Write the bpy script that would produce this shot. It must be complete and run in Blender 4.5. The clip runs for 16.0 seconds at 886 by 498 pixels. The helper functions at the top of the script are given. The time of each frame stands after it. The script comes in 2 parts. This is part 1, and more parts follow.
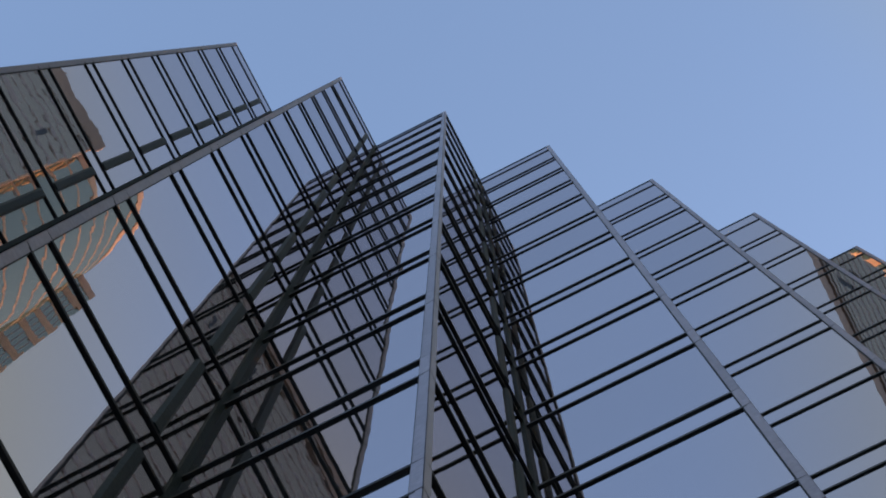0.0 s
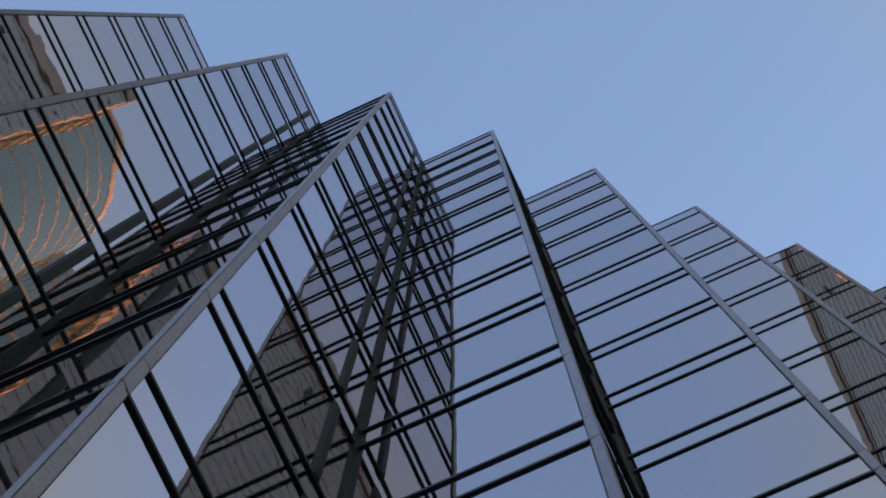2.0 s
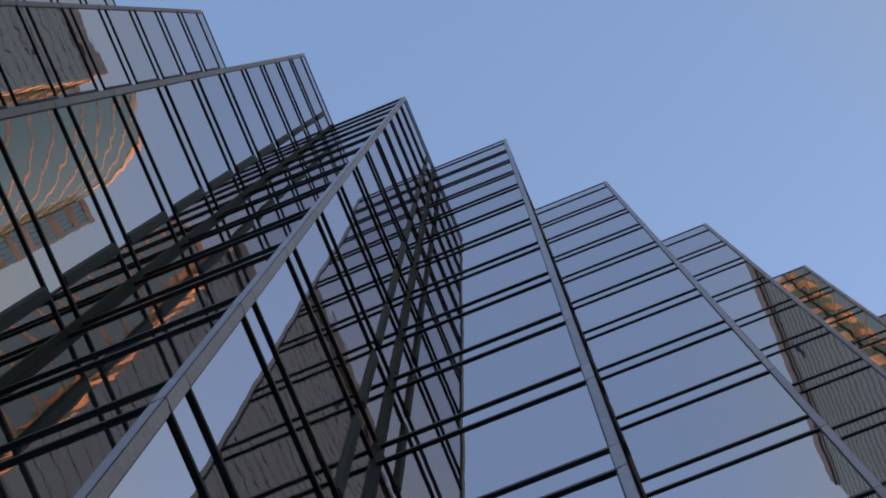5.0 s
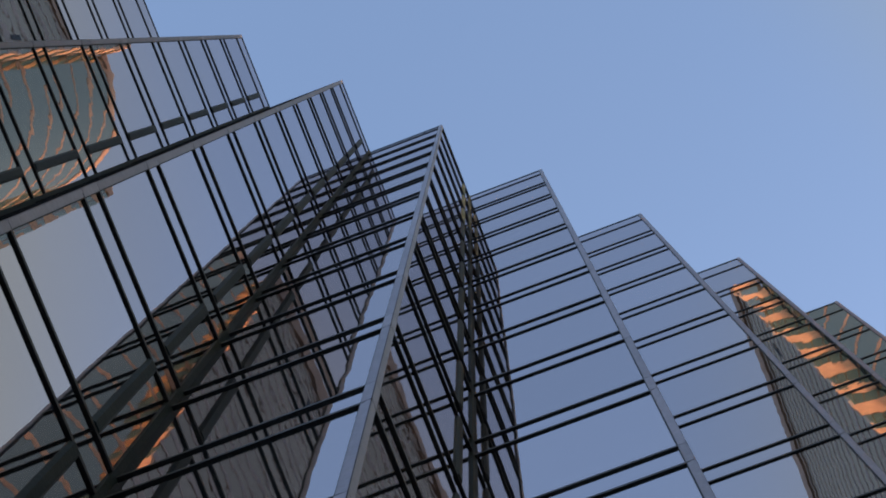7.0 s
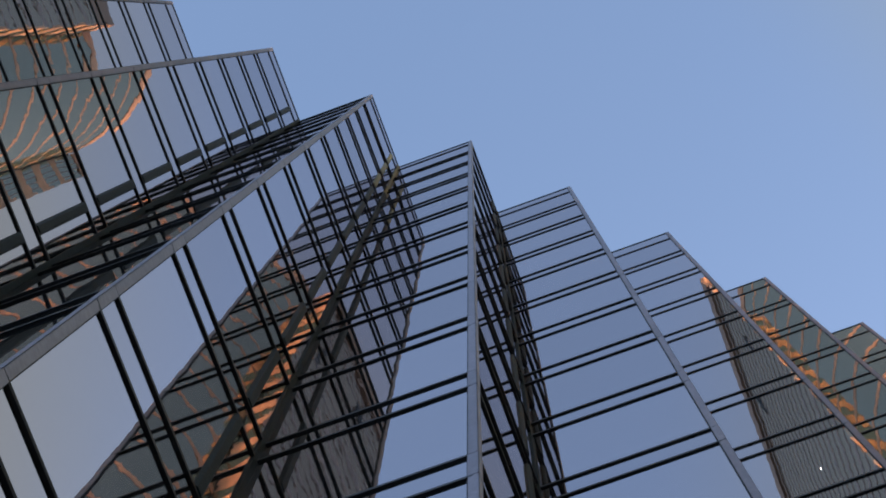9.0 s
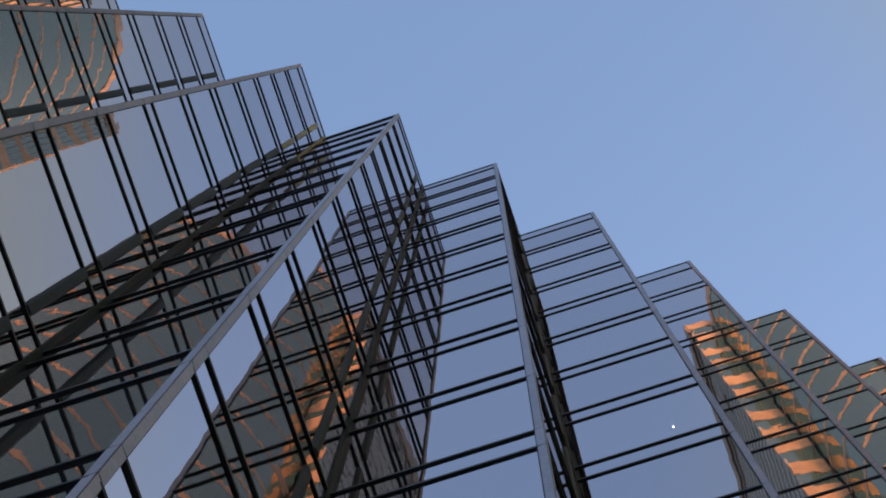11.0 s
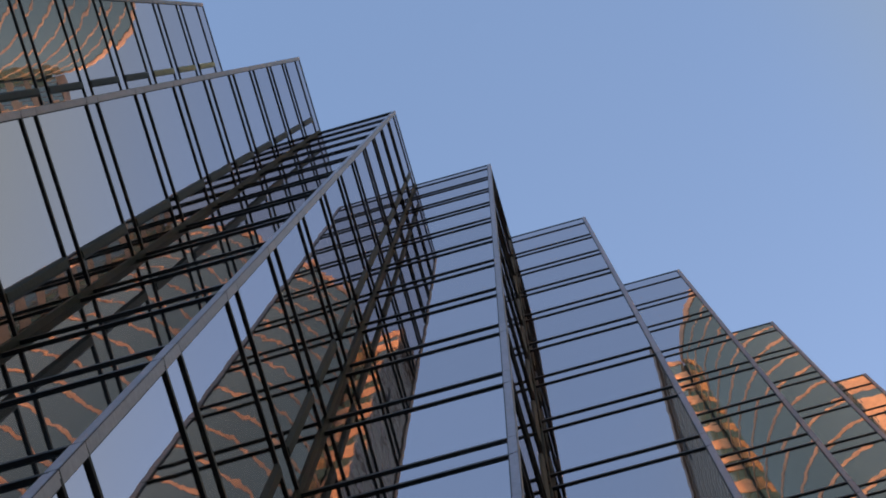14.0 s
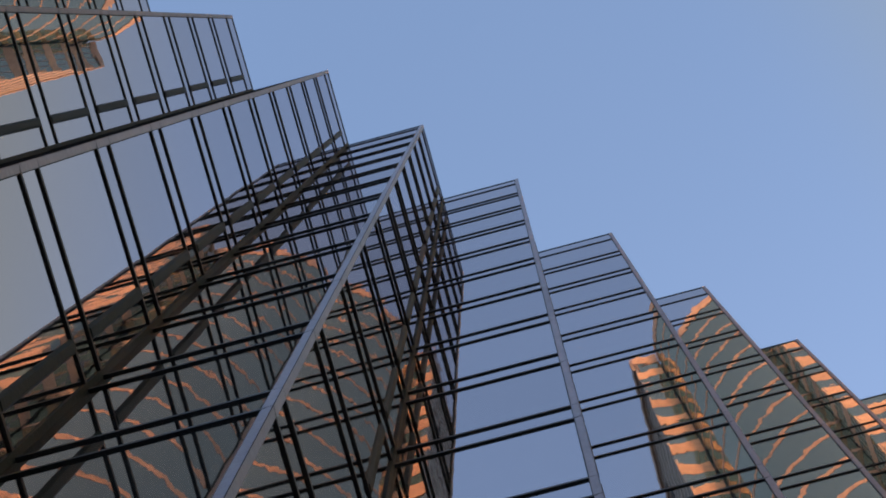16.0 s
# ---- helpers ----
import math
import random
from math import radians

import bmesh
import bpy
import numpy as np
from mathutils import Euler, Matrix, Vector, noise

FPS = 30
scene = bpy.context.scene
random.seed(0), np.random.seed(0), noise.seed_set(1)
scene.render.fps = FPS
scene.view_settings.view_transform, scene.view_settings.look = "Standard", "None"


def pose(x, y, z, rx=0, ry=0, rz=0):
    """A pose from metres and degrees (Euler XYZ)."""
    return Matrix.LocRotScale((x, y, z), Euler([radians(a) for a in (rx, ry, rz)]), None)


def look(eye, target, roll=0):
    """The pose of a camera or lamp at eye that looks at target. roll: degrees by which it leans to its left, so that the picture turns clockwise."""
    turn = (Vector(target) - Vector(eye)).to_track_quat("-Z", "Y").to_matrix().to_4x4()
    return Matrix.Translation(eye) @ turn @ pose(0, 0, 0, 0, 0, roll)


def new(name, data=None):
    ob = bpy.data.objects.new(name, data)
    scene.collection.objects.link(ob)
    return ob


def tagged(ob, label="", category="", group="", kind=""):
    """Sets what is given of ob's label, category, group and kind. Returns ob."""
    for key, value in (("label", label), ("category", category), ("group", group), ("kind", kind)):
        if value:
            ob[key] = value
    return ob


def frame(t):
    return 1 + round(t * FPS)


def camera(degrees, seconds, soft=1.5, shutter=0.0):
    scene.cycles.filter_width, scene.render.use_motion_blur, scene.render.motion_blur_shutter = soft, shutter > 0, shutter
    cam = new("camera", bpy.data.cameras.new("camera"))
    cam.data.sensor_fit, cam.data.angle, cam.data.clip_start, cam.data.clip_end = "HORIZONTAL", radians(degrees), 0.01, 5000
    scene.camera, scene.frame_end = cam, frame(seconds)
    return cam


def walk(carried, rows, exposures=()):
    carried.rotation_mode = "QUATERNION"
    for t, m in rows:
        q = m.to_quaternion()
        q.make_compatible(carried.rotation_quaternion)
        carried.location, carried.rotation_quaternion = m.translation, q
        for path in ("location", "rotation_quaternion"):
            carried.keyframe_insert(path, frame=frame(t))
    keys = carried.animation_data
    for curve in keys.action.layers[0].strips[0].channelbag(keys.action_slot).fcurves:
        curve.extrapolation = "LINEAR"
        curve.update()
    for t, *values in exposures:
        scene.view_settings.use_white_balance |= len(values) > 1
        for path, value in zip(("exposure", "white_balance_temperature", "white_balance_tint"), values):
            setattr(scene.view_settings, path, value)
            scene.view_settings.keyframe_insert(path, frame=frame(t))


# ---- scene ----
cam = camera(30.0, 16.0, soft=1.85)
PATH = [
    (0, (-0.799, -3.074, 1.600), (1.508, 4.842, 61.036), 1.86),
    (0.5, (-0.329, -3.053, 1.600), (2.015, 4.844, 61.036), 2.15),
    (1, (0.200, -3.047, 1.600), (2.576, 4.828, 61.036), 2.46),
    (1.5, (0.725, -3.039, 1.600), (3.145, 4.791, 61.039), 2.77),
    (2, (1.268, -3.044, 1.600), (3.704, 4.750, 61.042), 3.06),
    (2.5, (1.808, -3.056, 1.600), (4.251, 4.722, 61.045), 3.32),
    (3, (2.359, -3.066, 1.600), (4.801, 4.716, 61.046), 3.56),
    (3.5, (2.929, -3.068, 1.600), (5.360, 4.766, 61.042), 3.83),
    (4, (3.514, -3.053, 1.600), (6.005, 4.780, 61.040), 4.18),
    (6.5, (6.424, -3.334, 1.600), (8.840, 4.289, 61.068), 6.05),
    (7, (7.027, -3.425, 1.600), (9.485, 4.189, 61.067), 6.18),
    (7.5, (7.651, -3.518, 1.600), (10.147, 4.133, 61.062), 6.26),
    (8, (8.297, -3.592, 1.600), (10.845, 4.099, 61.055), 6.32),
    (8.5, (8.960, -3.655, 1.600), (11.529, 4.080, 61.048), 6.36),
    (9, (9.601, -3.679, 1.600), (12.195, 4.097, 61.040), 6.47),
    (11.5, (12.981, -3.907, 1.600), (15.707, 3.689, 61.058), 7.72),
    (12, (13.634, -3.950, 1.600), (16.399, 3.632, 61.058), 7.96),
    (12.5, (14.273, -3.982, 1.600), (17.074, 3.601, 61.056), 8.17),
    (13, (14.938, -4.000, 1.600), (17.772, 3.623, 61.047), 8.33),
    (13.5, (15.554, -4.028, 1.600), (18.412, 3.625, 61.042), 8.44),
    (14, (16.215, -4.039, 1.600), (19.113, 3.637, 61.035), 8.50),
    (14.5, (16.834, -4.017, 1.600), (19.769, 3.646, 61.033), 8.52),
    (15, (17.514, -3.984, 1.600), (20.473, 3.677, 61.033), 8.48),
    (15.5, (18.156, -3.934, 1.600), (21.115, 3.694, 61.039), 8.41),
    (16, (18.894, -3.916, 1.600), (21.864, 3.655, 61.048), 8.39),
]
walk(cam, [(t, look(eye, target, roll)) for t, eye, target, roll in PATH], [(0, 2.02, 6900, 22), (16, 2.02, 6900, 22)])

# ---- light ----
SUN_EL, SUN_AZ = 8.0, 24.0          # degrees; azimuth from +x towards +y
world = bpy.data.worlds.new("evening_sky")
scene.world = world
world.use_nodes = True
wn = world.node_tree
sky = wn.nodes.new("ShaderNodeTexSky")
sky.sky_type = "NISHITA"
sky.sun_disc = False
sky.sun_elevation = radians(SUN_EL)
sky.sun_rotation = radians(90 - SUN_AZ)
sky.air_density, sky.dust_density, sky.ozone_density = 1.0, 1.5, 1.9
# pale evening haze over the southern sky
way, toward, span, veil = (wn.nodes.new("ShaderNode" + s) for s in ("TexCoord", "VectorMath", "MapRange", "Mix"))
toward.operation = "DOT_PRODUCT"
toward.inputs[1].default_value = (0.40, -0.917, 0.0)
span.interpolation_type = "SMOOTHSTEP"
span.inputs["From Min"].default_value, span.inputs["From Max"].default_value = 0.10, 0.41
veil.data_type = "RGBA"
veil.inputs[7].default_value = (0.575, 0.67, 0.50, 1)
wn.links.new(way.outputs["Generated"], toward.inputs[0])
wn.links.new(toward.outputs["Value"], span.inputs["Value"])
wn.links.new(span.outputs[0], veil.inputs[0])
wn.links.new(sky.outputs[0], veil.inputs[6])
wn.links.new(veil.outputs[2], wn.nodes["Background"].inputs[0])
wn.nodes["Background"].inputs[1].default_value = 0.15
sun_dir = Vector((math.cos(radians(SUN_EL)) * math.cos(radians(SUN_AZ)), math.cos(radians(SUN_EL)) * math.sin(radians(SUN_AZ)), math.sin(radians(SUN_EL))))
sun = new("sun", bpy.data.lights.new("sun", "SUN"))
sun.data.energy, sun.data.angle, sun.data.color = 0.69, radians(0.5), (1.0, 0.42, 0.125)
sun.matrix_world = look(sun_dir * 300, (0, 0, 0))

# ---- materials ----
def material(name):
    m = bpy.data.materials.new(name)
    m.use_nodes = True
    return m, m.node_tree.nodes, m.node_tree.links, m.node_tree.nodes["Principled BSDF"]


def plain(name, colour, rough=0.5, metal=0.0, grain=8.0, vary=0.25, stain=0.7, bump=0.02, shine=0.5):
    """A surface with fine grain, broad staining and slight relief."""
    m, n, l, bsdf = material(name)
    co = n.new("ShaderNodeTexCoord")
    fine, broad = n.new("ShaderNodeTexNoise"), n.new("ShaderNodeTexNoise")
    fine.inputs["Scale"].default_value, broad.inputs["Scale"].default_value = grain, stain
    fine.inputs["Detail"].default_value, broad.inputs["Detail"].default_value = 6, 3
    for t in (fine, broad):
        l.new(co.outputs["Object"], t.inputs["Vector"])
    mix = n.new("ShaderNodeMath")
    mix.operation = "ADD"
    l.new(fine.outputs["Fac"], mix.inputs[0])
    l.new(broad.outputs["Fac"], mix.inputs[1])
    ramp = n.new("ShaderNodeMapRange")
    ramp.inputs["From Min"].default_value, ramp.inputs["From Max"].default_value = 0.6, 1.4
    ramp.inputs["To Min"].default_value, ramp.inputs["To Max"].default_value = 1 - vary, 1 + vary
    l.new(mix.outputs[0], ramp.inputs["Value"])
    rnd = n.new("ShaderNodeObjectInfo")
    shift = n.new("ShaderNodeMapRange")
    shift.inputs["To Min"].default_value, shift.inputs["To Max"].default_value = 1 - vary * 0.5, 1 + vary * 0.5
    l.new(rnd.outputs["Random"], shift.inputs["Value"])
    both = n.new("ShaderNodeMath")
    both.operation = "MULTIPLY"
    l.new(ramp.outputs[0], both.inputs[0])
    l.new(shift.outputs[0], both.inputs[1])
    scale = n.new("ShaderNodeVectorMath")
    scale.operation = "SCALE"
    scale.inputs[0].default_value = colour
    l.new(both.outputs[0], scale.inputs["Scale"])
    l.new(scale.outputs[0], bsdf.inputs["Base Color"])
    bsdf.inputs["Roughness"].default_value, bsdf.inputs["Metallic"].default_value = rough, metal
    bsdf.inputs["Specular IOR Level"].default_value = shine
    b = n.new("ShaderNodeBump")
    b.inputs["Strength"].default_value, b.inputs["Distance"].default_value = 0.3, bump
    l.new(fine.outputs["Fac"], b.inputs["Height"])
    l.new(b.outputs[0], bsdf.inputs["Normal"])
    return m


def mirror_glass(name, tint, tilt, wave, size, island=False, rough=0.0, body=(0.01, 0.012, 0.014), clear=0.0, glance=1.0):
    """Coated reflective glazing: every pane sits a little askew and is slightly wavy."""
    m, n, l, bsdf = material(name)
    geo = n.new("ShaderNodeNewGeometry")
    if island:
        rand = geo.outputs["Random Per Island"]
    else:
        rand = n.new("ShaderNodeObjectInfo").outputs["Random"]
    white = n.new("ShaderNodeTexWhiteNoise")
    white.noise_dimensions = "1D"
    l.new(rand, white.inputs["W"])
    noise_tex = n.new("ShaderNodeTexNoise")
    noise_tex.noise_dimensions = "4D"
    noise_tex.inputs["Scale"].default_value = size
    noise_tex.inputs["Detail"].default_value = 4.0
    noise_tex.inputs["Roughness"].default_value = 0.66
    l.new(geo.outputs["Position"], noise_tex.inputs["Vector"])
    far = n.new("ShaderNodeMath")
    far.operation = "MULTIPLY"
    far.inputs[1].default_value = 40.0
    l.new(rand, far.inputs[0])
    l.new(far.outputs[0], noise_tex.inputs["W"])
    total = geo.outputs["Normal"]
    for source, amount in ((white.outputs["Color"], tilt), (noise_tex.outputs["Color"], wave)):
        centred, scaled, summed = (n.new("ShaderNodeVectorMath") for _ in range(3))
        centred.operation, scaled.operation, summed.operation = "SUBTRACT", "SCALE", "ADD"
        centred.inputs[1].default_value = (0.5, 0.5, 0.5)
        scaled.inputs["Scale"].default_value = amount
        l.new(source, centred.inputs[0])
        l.new(centred.outputs[0], scaled.inputs[0])
        l.new(total, summed.inputs[0])
        l.new(scaled.outputs[0], summed.inputs[1])
        total = summed.outputs[0]
    unit = n.new("ShaderNodeVectorMath")
    unit.operation = "NORMALIZE"
    l.new(total, unit.inputs[0])
    gloss = n.new("ShaderNodeBsdfGlossy")
    gloss.inputs["Roughness"].default_value = rough
    vary, shade = n.new("ShaderNodeMapRange"), n.new("ShaderNodeVectorMath")
    vary.inputs["To Min"].default_value, vary.inputs["To Max"].default_value = 0.94, 1.05
    shade.operation = "SCALE"
    shade.inputs[0].default_value = tint
    l.new(white.outputs["Value"], vary.inputs["Value"])
    l.new(vary.outputs[0], shade.inputs["Scale"])
    tinted = shade.outputs[0]
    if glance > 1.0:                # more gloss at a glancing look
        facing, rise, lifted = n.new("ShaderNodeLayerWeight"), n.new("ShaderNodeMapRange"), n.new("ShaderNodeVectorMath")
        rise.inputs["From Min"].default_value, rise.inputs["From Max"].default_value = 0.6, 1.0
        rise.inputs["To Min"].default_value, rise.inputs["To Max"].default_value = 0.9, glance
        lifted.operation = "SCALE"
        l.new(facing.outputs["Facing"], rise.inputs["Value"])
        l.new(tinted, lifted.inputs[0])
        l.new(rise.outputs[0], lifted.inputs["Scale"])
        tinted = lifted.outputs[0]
    l.new(tinted, gloss.inputs["Color"])
    l.new(unit.outputs[0], gloss.inputs["Normal"])
    bsdf.inputs["Base Color"].default_value = (*body, 1)
    bsdf.inputs["Roughness"].default_value = 0.8
    bsdf.inputs["Specular IOR Level"].default_value = 0.0
    add = n.new("ShaderNodeAddShader")
    l.new(gloss.outputs[0], add.inputs[0])
    l.new(bsdf.outputs[0], add.inputs[1])
    if clear:                       # a trace of the room behind shows through
        see, both = n.new("ShaderNodeBsdfTransparent"), n.new("ShaderNodeAddShader")
        see.inputs["Color"].default_value = (clear, clear, clear, 1)
        l.new(add.outputs[0], both.inputs[0])
        l.new(see.outputs[0], both.inputs[1])
        add = both
    l.new(add.outputs[0], n["Material Output"].inputs["Surface"])
    return m


def clear_back(name):
    """The uncoated inner side of a pane."""
    m, n, l, bsdf = material(name)
    see = n.new("ShaderNodeBsdfTransparent")
    see.inputs["Color"].default_value = (0.92, 0.94, 0.93, 1)
    l.new(see.outputs[0], n["Material Output"].inputs["Surface"])
    return m


GLASS = mirror_glass("spandrel_glass", (0.690, 0.621, 0.614), 0.0055, 0.0075, 1.5)
VISION = mirror_glass("reflective_glass", (0.690, 0.621, 0.614), 0.0055, 0.0075, 1.5, clear=0.12)
BACK = clear_back("pane_inner_side")
# bar fronts painted lighter: the sky's highlight is put into their colour
LIP = plain("bar_front_highlight", (0.040, 0.043, 0.050), 0.5, 0.1, 20, 0.3)
GLASS_REST = mirror_glass("reflective_glass_rest", (0.690, 0.621, 0.614), 0.0055, 0.0075, 1.5, island=True)
BLACK = plain("black_gasket_metal", (0.022, 0.024, 0.029), 0.6, 0.0, 20, 0.3, shine=0.2)
GREY = plain("grey_anodised_metal", (0.315, 0.278, 0.315), 0.38, 0.5, 14, 0.25)
DARK = plain("dark_bronze_metal", (0.030, 0.050, 0.056), 0.5, 0.0, 14, 0.25, shine=0.13)
GREEN = plain("dark_green_metal", (0.020, 0.040, 0.040), 0.5, 0.0, 14, 0.25, shine=0.12)
OLIVE = plain("olive_metal", (0.34, 0.36, 0.19), 0.5, 0.1, 14, 0.25)
ROOFING = plain("roof_gravel", (0.2, 0.2, 0.2), 0.9, 0, 30, 0.3)
PAVING = plain("street_paving", (0.16, 0.16, 0.165), 0.85, 0, 3, 0.3, 0.15)
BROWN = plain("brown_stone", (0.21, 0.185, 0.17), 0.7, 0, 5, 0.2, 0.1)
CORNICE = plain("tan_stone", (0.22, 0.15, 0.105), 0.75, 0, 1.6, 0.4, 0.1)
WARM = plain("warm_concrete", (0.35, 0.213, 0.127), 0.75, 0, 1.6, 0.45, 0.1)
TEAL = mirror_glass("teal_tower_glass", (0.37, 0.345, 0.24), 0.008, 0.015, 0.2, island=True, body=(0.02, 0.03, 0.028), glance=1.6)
SMOKE = mirror_glass("smoked_tower_glass", (0.48, 0.385, 0.26), 0.008, 0.015, 0.2, island=True, body=(0.03, 0.028, 0.026))


# ---- mesh helpers ----
def boxes(spec):
    """A bmesh of axis-aligned boxes (x0, x1, y0, y1, z0, z1)."""
    bm = bmesh.new()
    for x0, x1, y0, y1, z0, z1 in spec:
        v = [bm.verts.new(c) for c in ((x0, y0, z0), (x1, y0, z0), (x1, y1, z0), (x0, y1, z0), (x0, y0, z1), (x1, y0, z1), (x1, y1, z1), (x0, y1, z1))]
        for f in ((3, 2, 1, 0), (4, 5, 6, 7), (0, 1, 5, 4), (1, 2, 6, 5), (2, 3, 7, 6), (3, 0, 4, 7)):
            bm.faces.new([v[i] for i in f])
    return bm


def prism(outline, z0, z1):
    """A bmesh of a closed outline, anticlockwise, raised from z0 to z1."""
    bm = bmesh.new()
    low, high = ([bm.verts.new((x, y, z)) for x, y in outline] for z in (z0, z1))
    bm.faces.new(low[::-1])
    bm.faces.new(high)
    for i in range(len(outline)):
        j = (i + 1) % len(outline)
        bm.faces.new((low[i], low[j], high[j], high[i]))
    return bm


def data(name, bm, mat, front=None):
    """A mesh; with front, the faces that look out along -y take that material instead."""
    me = bpy.data.meshes.new(name)
    if front:
        bm.normal_update()
        for f in bm.faces:
            f.material_index = 1 if f.normal.y < -0.9 else 0
    bm.to_mesh(me)
    bm.free()
    me.materials.append(mat)
    if front:
        me.materials.append(front)
    return me


def put(name, me, parent, m=None, label=""):
    ob = new(name, me)
    ob.parent = parent
    if m is not None:
        ob.matrix_basis = m
    return tagged(ob, label)


def part(name, bm, mat, parent, label="", m=None):
    return put(name, data(name, bm, mat), parent, m, label)


# ---- the serrated glass building ----
P, DEEP = 3.8, 1.889                # spacing and depth of the teeth
TOP = 1.6 + 15.149 * P              # roof edge
STOREY, STRIP = 3.775, 0.764        # storey height, height of the narrow strip
LEVEL0 = TOP - 0.64                 # upper bar of the topmost strip
K0, K1 = -2, 21                     # first and last tooth
LEVELS = 15
SIDE = math.hypot(P / 2, DEEP)


def outer(k):
    return Vector((k * P, 0, 0))


def inner(k):
    return Vector(((k + 0.5) * P, DEEP, 0))


def face_pose(a, b):
    """Local x along the face from a to b seen from outside, y inward, z up; origin midway."""
    x = (b - a).normalized()
    y = Vector((0, 0, 1)).cross(x)
    m = Matrix((x, y, Vector((0, 0, 1)))).transposed().to_4x4()
    m.translation = (a + b) / 2
    return m


building = tagged(new("glass_building"), "serrated office building of dark mirror glass in grey metal frames", "building")
FACES = [(face_pose(inner(K0 - 1), outer(K0)), K0, "a")]   # (pose, tooth, side)
for k in range(K0, K1):
    FACES.append((face_pose(outer(k), inner(k)), k, "b"))
    FACES.append((face_pose(inner(k), outer(k + 1)), k + 1, "a"))

# dark core behind the glass and the roof
def saw(back):
    line = [((K0 - 0.5) * P, DEEP + back)]
    for k in range(K0, K1):
        line += [(k * P, back), ((k + 0.5) * P, DEEP + back)]
    return line + [(K1 * P, back), (K1 * P, 24), ((K0 - 0.5) * P, 24)]


part("core_wall", prism(saw(2.6), 0, TOP - 0.35), DARK, building)
part("end_wall", boxes([((K0 - 0.5) * P - 0.25, (K0 - 0.5) * P - 0.004, DEEP + 0.06, 24, 0, TOP - 0.1)]), DARK, building, "dark metal end wall")
part("roof", prism(saw(0.16), TOP - 0.35, TOP - 0.12), ROOFING, building)
slab = data("floor_slab", prism(saw(0.09), -STRIP - 0.03, 0.03), DARK)
for j in range(LEVELS):
    put("floor_slab", slab, building, Matrix.Translation((0, 0, LEVEL0 - j * STOREY)))
HALF = SIDE / 2
coping = data("coping", boxes([(-HALF, HALF, -0.02, 0.3, -0.07, 0.0)]), DARK)
for m, k, side in FACES:
    put("coping", coping, building, Matrix.Translation((0, 0, TOP)) @ m)

pane_tall = data("glass_pane", boxes([(-HALF + 0.03, HALF - 0.03, 0.0, 0.02, -STOREY + STRIP + 0.05, -0.05)]), BACK, VISION)
pane_strip = data("strip_pane", boxes([(-HALF + 0.03, HALF - 0.03, 0.0, 0.02, -STRIP + 0.0, 0.0)]), GLASS)
pane_top = data("top_pane", boxes([(-HALF + 0.03, HALF - 0.03, 0.0, 0.02, -STRIP, TOP - LEVEL0 - 0.06)]), GLASS)
BAR = 0.027                         # how far the black bars stand out
bar = data("mullion", boxes([(-HALF, HALF, -BAR, 0.06, -0.031, 0.031)]), BLACK, LIP)


def near(k, j):
    return -3 <= k <= 11 and 2 <= j < 12


def near_bar(k, j):
    return 0 <= k <= 7 and 3 <= j < 12


def rest(bm, spec, m):
    made = boxes(spec)
    made.transform(m)
    me = bpy.data.meshes.new("tmp")
    made.to_mesh(me)
    made.free()
    bm.from_mesh(me)
    bpy.data.meshes.remove(me)


panes_bm, bars_bm = bmesh.new(), bmesh.new()
for m, k, side in FACES:
    for j in range(LEVELS + 1):
        z = LEVEL0 - j * STOREY
        up = Matrix.Translation((0, 0, z)) @ m
        if j == 0:
            put("top_pane", pane_top, building, up)
            rest(bars_bm, [(-HALF, HALF, -BAR, 0.06, -0.031, 0.031)], Matrix.Translation((0, 0, z - STRIP)) @ m)
        low = Matrix.Translation((0, 0, z - STRIP)) @ m
        close = near(k, j)
        for at in (up, low) if j else ():
            if near_bar(k, j):
                put("mullion", bar, building, at)
            else:
                rest(bars_bm, [(-HALF, HALF, -BAR, 0.06, -0.031, 0.031)], at)
        if close:
            put("strip_pane", pane_strip, building, up)
            put("glass_pane", pane_tall, building, low)
        else:
            if j:
                rest(panes_bm, [(-HALF + 0.03, HALF - 0.03, 0.0, 0.02, -STRIP, 0.0)], up)
            rest(panes_bm, [(-HALF + 0.03, HALF - 0.03, 0.0, 0.02, -STOREY + STRIP + 0.05, -0.05)], low)
tagged(part("far_glass_panes", panes_bm, GLASS_REST, building), kind="stuff")
tagged(part("far_mullions", bars_bm, BLACK, building), kind="stuff")

# grey corner caps, jointed at every bar
PLATE = [(-0.076, 0.039), (-0.004, -0.036), (-0.004, -0.022), (-0.066, 0.044)]
JOINT = 0.024


def cap(z0, z1, proud=1.0):
    """Two folded plates with a dark open seam along the edge."""
    bm = prism([(x * proud, y * proud) for x, y in PLATE], z0, z1)
    other = prism([(-x * proud, y * proud) for x, y in PLATE[::-1]], z0, z1)
    me = bpy.data.meshes.new("tmp")
    other.to_mesh(me)
    other.free()
    bm.from_mesh(me)
    bpy.data.meshes.remove(me)
    return bm


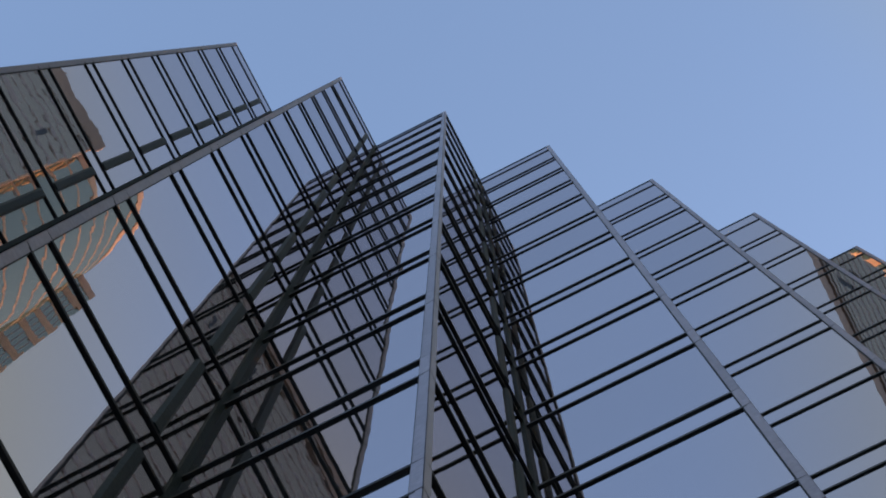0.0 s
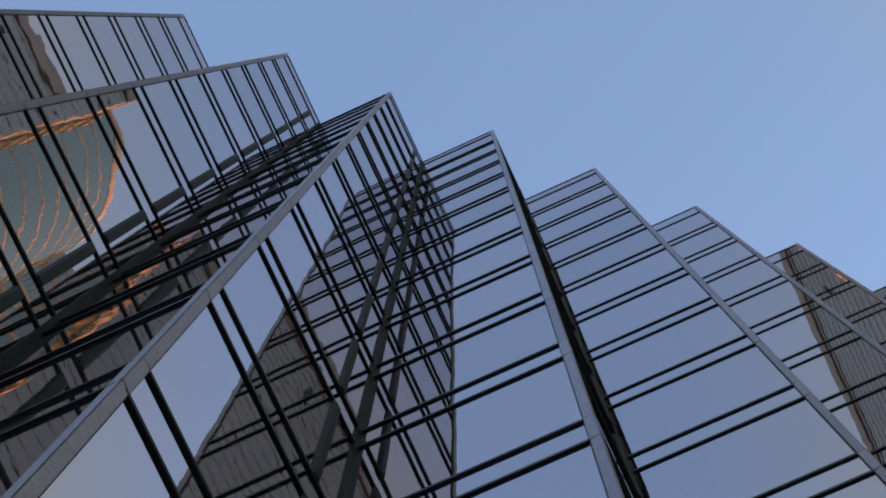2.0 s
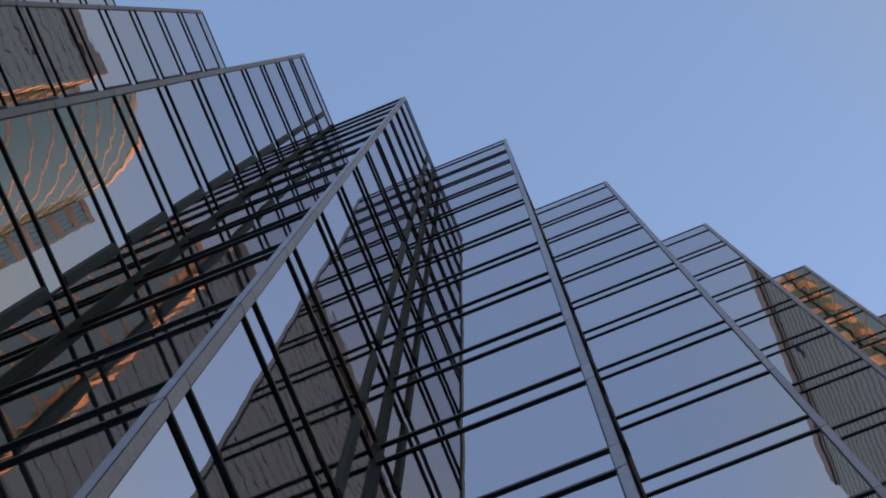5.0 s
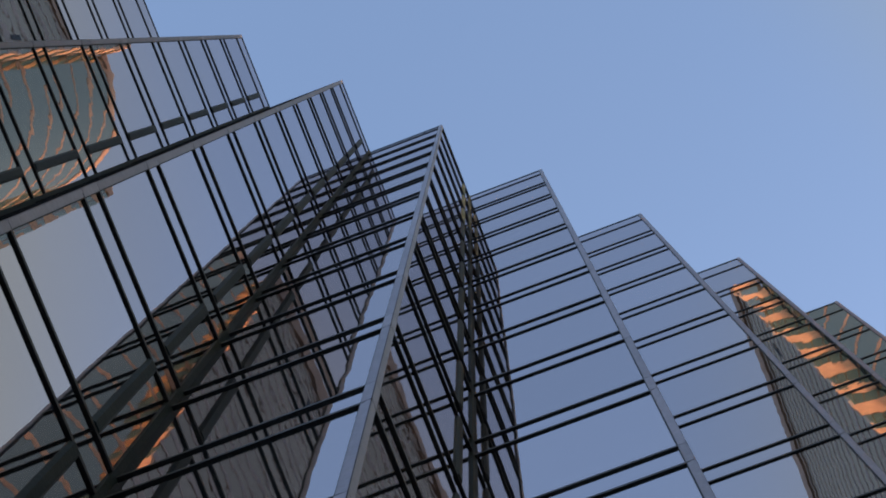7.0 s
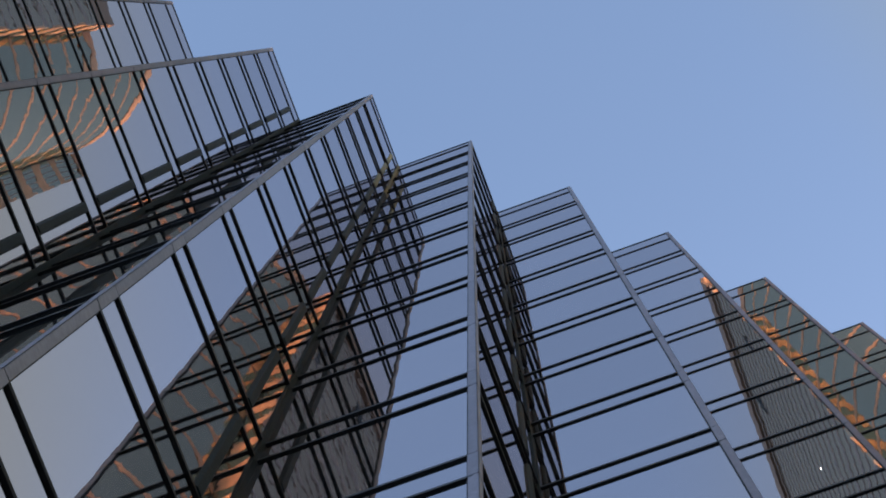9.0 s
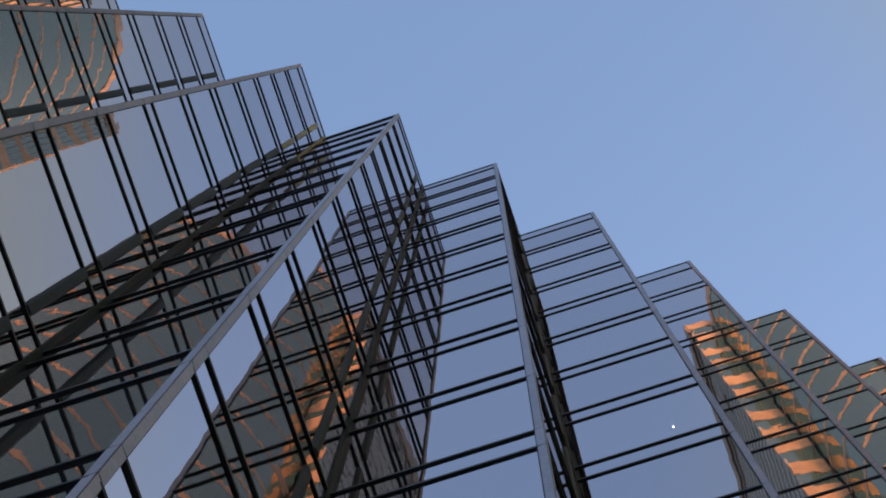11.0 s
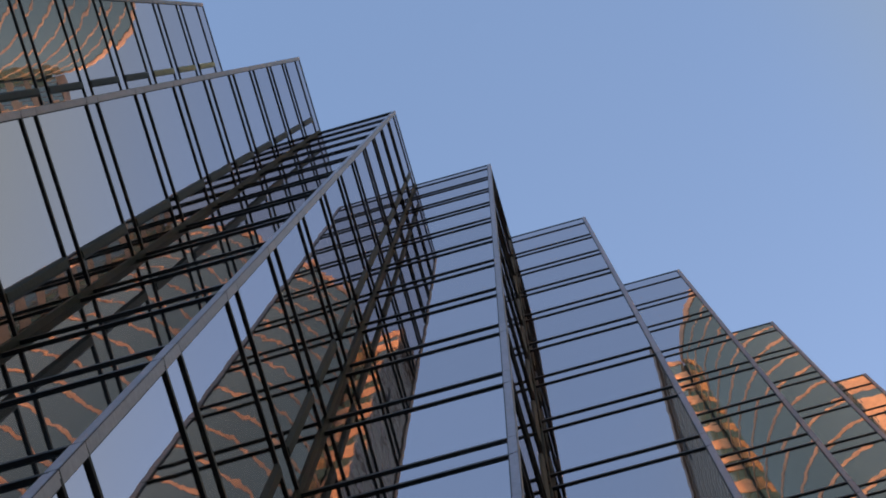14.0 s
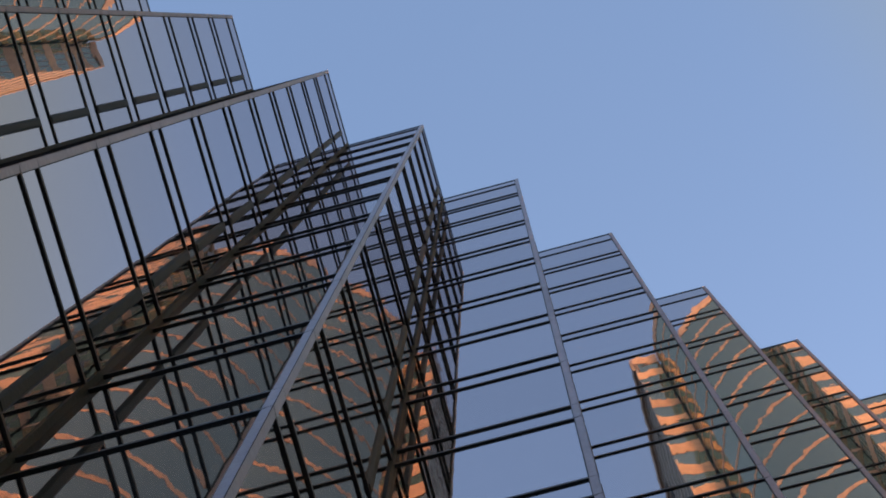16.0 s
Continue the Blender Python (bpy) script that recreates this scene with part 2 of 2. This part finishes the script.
cap_tall = data("corner_cap", cap(-STOREY + STRIP + JOINT, 0), GREY)
cap_short = data("corner_cap", cap(-STRIP + JOINT, 0, 1.05), GREY)
cap_top = data("corner_cap", cap(0, TOP - LEVEL0 - 0.02), GREY)
for k in range(K0, K1 + 1):
    at = Matrix.Translation(outer(k))
    put("corner_cap", cap_top, building, at @ Matrix.Translation((0, 0, LEVEL0 + JOINT)))
    if -1 <= k <= 8:
        for j in range(LEVELS):
            z = LEVEL0 - j * STOREY
            put("corner_cap", cap_short, building, at @ Matrix.Translation((0, 0, z)))
            put("corner_cap", cap_tall, building, at @ Matrix.Translation((0, 0, z - STRIP)))
    else:
        part("long_corner_cap", cap(0, LEVEL0), GREY, building, "", at)
    part("cap_backing", prism([(-0.078, 0.06), (0.0, -0.02), (0.078, 0.06), (0.0, 0.13)], 0, TOP - 0.1), BLACK, building, "", at)
COLUMN = [(-0.068, -0.066), (-0.045, -0.090), (0.0, -0.045), (0.022, -0.024), (0.0, 0.03)]
column = data("inner_column", prism(COLUMN, 0, TOP - 0.08), GREEN)
for k in range(K0, K1):
    if k != 2:
        put("inner_column", column, building, Matrix.Translation(inner(k)), "dark green metal inner corner column")
# tooth 2's column is olive over its top 9.5 m
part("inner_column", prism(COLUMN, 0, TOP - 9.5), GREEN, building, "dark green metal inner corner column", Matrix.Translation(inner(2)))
part("inner_column", prism(COLUMN, TOP - 9.49, TOP - 0.08), OLIVE, building, "olive metal top of the corner column", Matrix.Translation(inner(2)))
POST = [(-0.09, 0.02), (-0.09, -0.008), (-0.052, -0.044), (0.052, -0.044), (0.09, -0.008), (0.09, 0.02)]
post = data("upright_post", prism(POST, -STOREY + STRIP + 0.03, -0.03), DARK)
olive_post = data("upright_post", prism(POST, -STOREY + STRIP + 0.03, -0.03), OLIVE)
posts_bm = bmesh.new()
for m, k, side in FACES:
    if side == "b":
        for j in range(LEVELS):
            at = Matrix.Translation((0, 0, LEVEL0 - j * STOREY - STRIP)) @ m @ Matrix.Translation((HALF - 0.55, 0, 0))
            if -4 <= k <= 12:
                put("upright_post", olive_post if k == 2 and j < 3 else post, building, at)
            else:
                rest(posts_bm, [(-0.09, 0.09, -0.045, 0.02, -STOREY + STRIP + 0.03, -0.03)], at)
tagged(part("far_upright_posts", posts_bm, DARK, building), kind="stuff")

# ---- ground ----
tagged(part("ground", boxes([(-3000, 3000, -3000, 3000, -0.3, 0)]), PAVING, None), "grey paved street", "ground", kind="structure")

# ---- the tower opposite, seen in the glass ----
TALL, FLOOR = 157.0, 5.6
tower = tagged(new("bow_fronted_tower"), "tall stone tower with a bowed teal glass front in sunset light", "tower")
T3, T2, N2 = Vector((-11.0, -43.0)), Vector((10.6, -20.8)), Vector((12.1, -22.6))
N1, T1, T4 = Vector((26.3, -22.6)), Vector((27.8, -20.8)), Vector((49.4, -43.0))
BOW_C, BOW_R = Vector((19.2, -29.1)), 9.5
a0 = math.atan2(N2.y - BOW_C.y, N2.x - BOW_C.x)
a1 = math.atan2(N1.y - BOW_C.y, N1.x - BOW_C.x)
BOW = [BOW_C + BOW_R * Vector((math.cos(a0 + (a1 - a0) * i / 24), math.sin(a0 + (a1 - a0) * i / 24))) for i in range(25)]
ring = [T3, T2, *BOW, T1, T4, Vector((50, -80)), Vector((-11, -80))]
part("shaft", prism([(p.x, p.y - 0.4) for p in ring[::-1]], 0, TALL - 2.5), DARK, tower)


def strip(points, z0, z1, out, thick):
    """A wall strip along a line of points, its outside to the left of the way, standing out by out."""
    bm = bmesh.new()
    n = len(points)
    way = [(points[min(i + 1, n - 1)] - points[max(i - 1, 0)]).normalized() for i in range(n)]
    left = [Vector((-w.y, w.x)) for w in way]
    loops = []
    for p, q in zip(points, left):
        a, c = p + q * out, p + q * (out - thick)
        loops.append([bm.verts.new((v.x, v.y, z)) for v, z in ((a, z0), (a, z1), (c, z1), (c, z0))])
    for s, t in zip(loops, loops[1:]):
        for i in range(4):
            j = (i + 1) % 4
            bm.faces.new((s[i], s[j], t[j], t[i]))
    bm.faces.new(loops[0][::-1])
    bm.faces.new(loops[-1])
    bmesh.ops.recalc_face_normals(bm, faces=bm.faces)
    return bm


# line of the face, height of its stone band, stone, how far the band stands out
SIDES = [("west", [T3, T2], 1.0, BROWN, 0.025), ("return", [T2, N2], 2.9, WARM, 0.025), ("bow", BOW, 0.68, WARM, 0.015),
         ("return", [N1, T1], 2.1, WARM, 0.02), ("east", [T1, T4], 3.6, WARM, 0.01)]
for name, line, band, stone, out in SIDES:
    fine = name == "west"           # closer floors, every second one with a slender band
    step = FLOOR / 2 if fine else FLOOR
    pieces = []
    for tall in ((band, 0.4) if fine else (band,)):
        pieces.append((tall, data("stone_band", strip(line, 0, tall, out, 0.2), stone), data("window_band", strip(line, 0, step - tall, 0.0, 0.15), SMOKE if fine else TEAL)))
    fins = []                       # slender uprights between the windows of the eastern return
    if name == "return" and line[1] == T1:
        along = (line[1] - line[0]).normalized()
        fin = data("window_fin", boxes([(-0.05, 0.05, -0.02, 0.018, 0, step - band)]), BROWN)
        spin = Matrix.Rotation(math.atan2(along.y, along.x), 4, "Z")
        for i in range(1, 5):
            spot = line[0].lerp(line[1], i / 5)
            fins.append(Matrix.Translation((spot.x, spot.y, 0)) @ spin)
    level, turn = TALL - 2.6, 0
    while level > 20:
        tall, mesh_band, mesh_glass = pieces[turn % len(pieces)]
        for m in fins:
            put("window_fin", fin, tower, Matrix.Translation((0, 0, level - step + tall)) @ m)
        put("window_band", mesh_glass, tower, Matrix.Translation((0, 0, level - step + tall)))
        put("stone_band", mesh_band, tower, Matrix.Translation((0, 0, level - step)))
        level, turn = level - step, turn + 1
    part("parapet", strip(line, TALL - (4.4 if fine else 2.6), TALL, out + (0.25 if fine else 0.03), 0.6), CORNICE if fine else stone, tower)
part("roof", prism([(p.x, p.y - 0.4) for p in ring[::-1]], TALL - 2.5, TALL - 2.2), ROOFING, tower)

# dark louvred openings in the western face
along = (T2 - T3).normalized()
slant = Matrix.Rotation(math.atan2(along.y, along.x), 4, "Z")
for far, low, wide, high in ((2.6, 135.8, 0.45, 3.4), (9.8, 142.0, 0.7, 5.4)):
    spot = T2 - along * (far + wide / 2)
    louvre = part("louvre", boxes([(-wide / 2, wide / 2, -0.05, 0.06, 0, high)]), BLACK, tower, "dark louvred opening", Matrix.Translation((spot.x, spot.y, low)) @ slant)
    for i in range(int(high / 0.6)):
        part("slat", boxes([(-wide / 2 + 0.05, wide / 2 - 0.05, 0.06, 0.09, i * 0.6 + 0.1, i * 0.6 + 0.3)]), DARK, louvre)

# a ceiling lamp burning in one of the offices
LIT = bpy.data.materials.new("lamp_glow")
LIT.use_nodes = True
LIT.node_tree.nodes["Principled BSDF"].inputs["Emission Color"].default_value = (1, 0.97, 0.9, 1)
LIT.node_tree.nodes["Principled BSDF"].inputs["Emission Strength"].default_value = 11.0
CHROME = plain("satin_chrome", (0.5, 0.5, 0.5), 0.3, 1.0, 30, 0.1)
CEILING = LEVEL0 - 7 * STOREY - STRIP - 0.03
pendant = tagged(new("pendant_lamp"), "small round white lamp glowing under the office ceiling", "lamp")
pendant.matrix_basis = Matrix.Translation((18.874, 0.948, CEILING))
ROUND = [(math.cos(a * math.pi / 8), math.sin(a * math.pi / 8)) for a in range(16)]


def turned(rings):
    """A bmesh of round rings (radius, height) joined in turn, closed at both ends."""
    bm = bmesh.new()
    loops = [[bm.verts.new((x * r, y * r, z)) for x, y in ROUND] for r, z in rings]
    for s, t in zip(loops, loops[1:]):
        for i in range(16):
            j = (i + 1) % 16
            bm.faces.new((s[i], s[j], t[j], t[i]))
    bm.faces.new(loops[0])
    bm.faces.new(loops[-1])
    bmesh.ops.recalc_face_normals(bm, faces=bm.faces)
    return bm


HANG = 31.133 - CEILING
part("rose", turned(((0.05, 0.0), (0.05, -0.012), (0.03, -0.02))), CHROME, pendant)
part("stem", turned(((0.006, -0.018), (0.006, HANG + 0.05))), CHROME, pendant)
part("socket", turned(((0.016, HANG + 0.07), (0.022, HANG + 0.05), (0.022, HANG + 0.03))), CHROME, pendant)
part("bulb", turned(((0.011, HANG + 0.032), (0.012, HANG + 0.012), (0.013, HANG), (0.011, HANG - 0.008), (0.006, HANG - 0.012))), LIT, pendant)
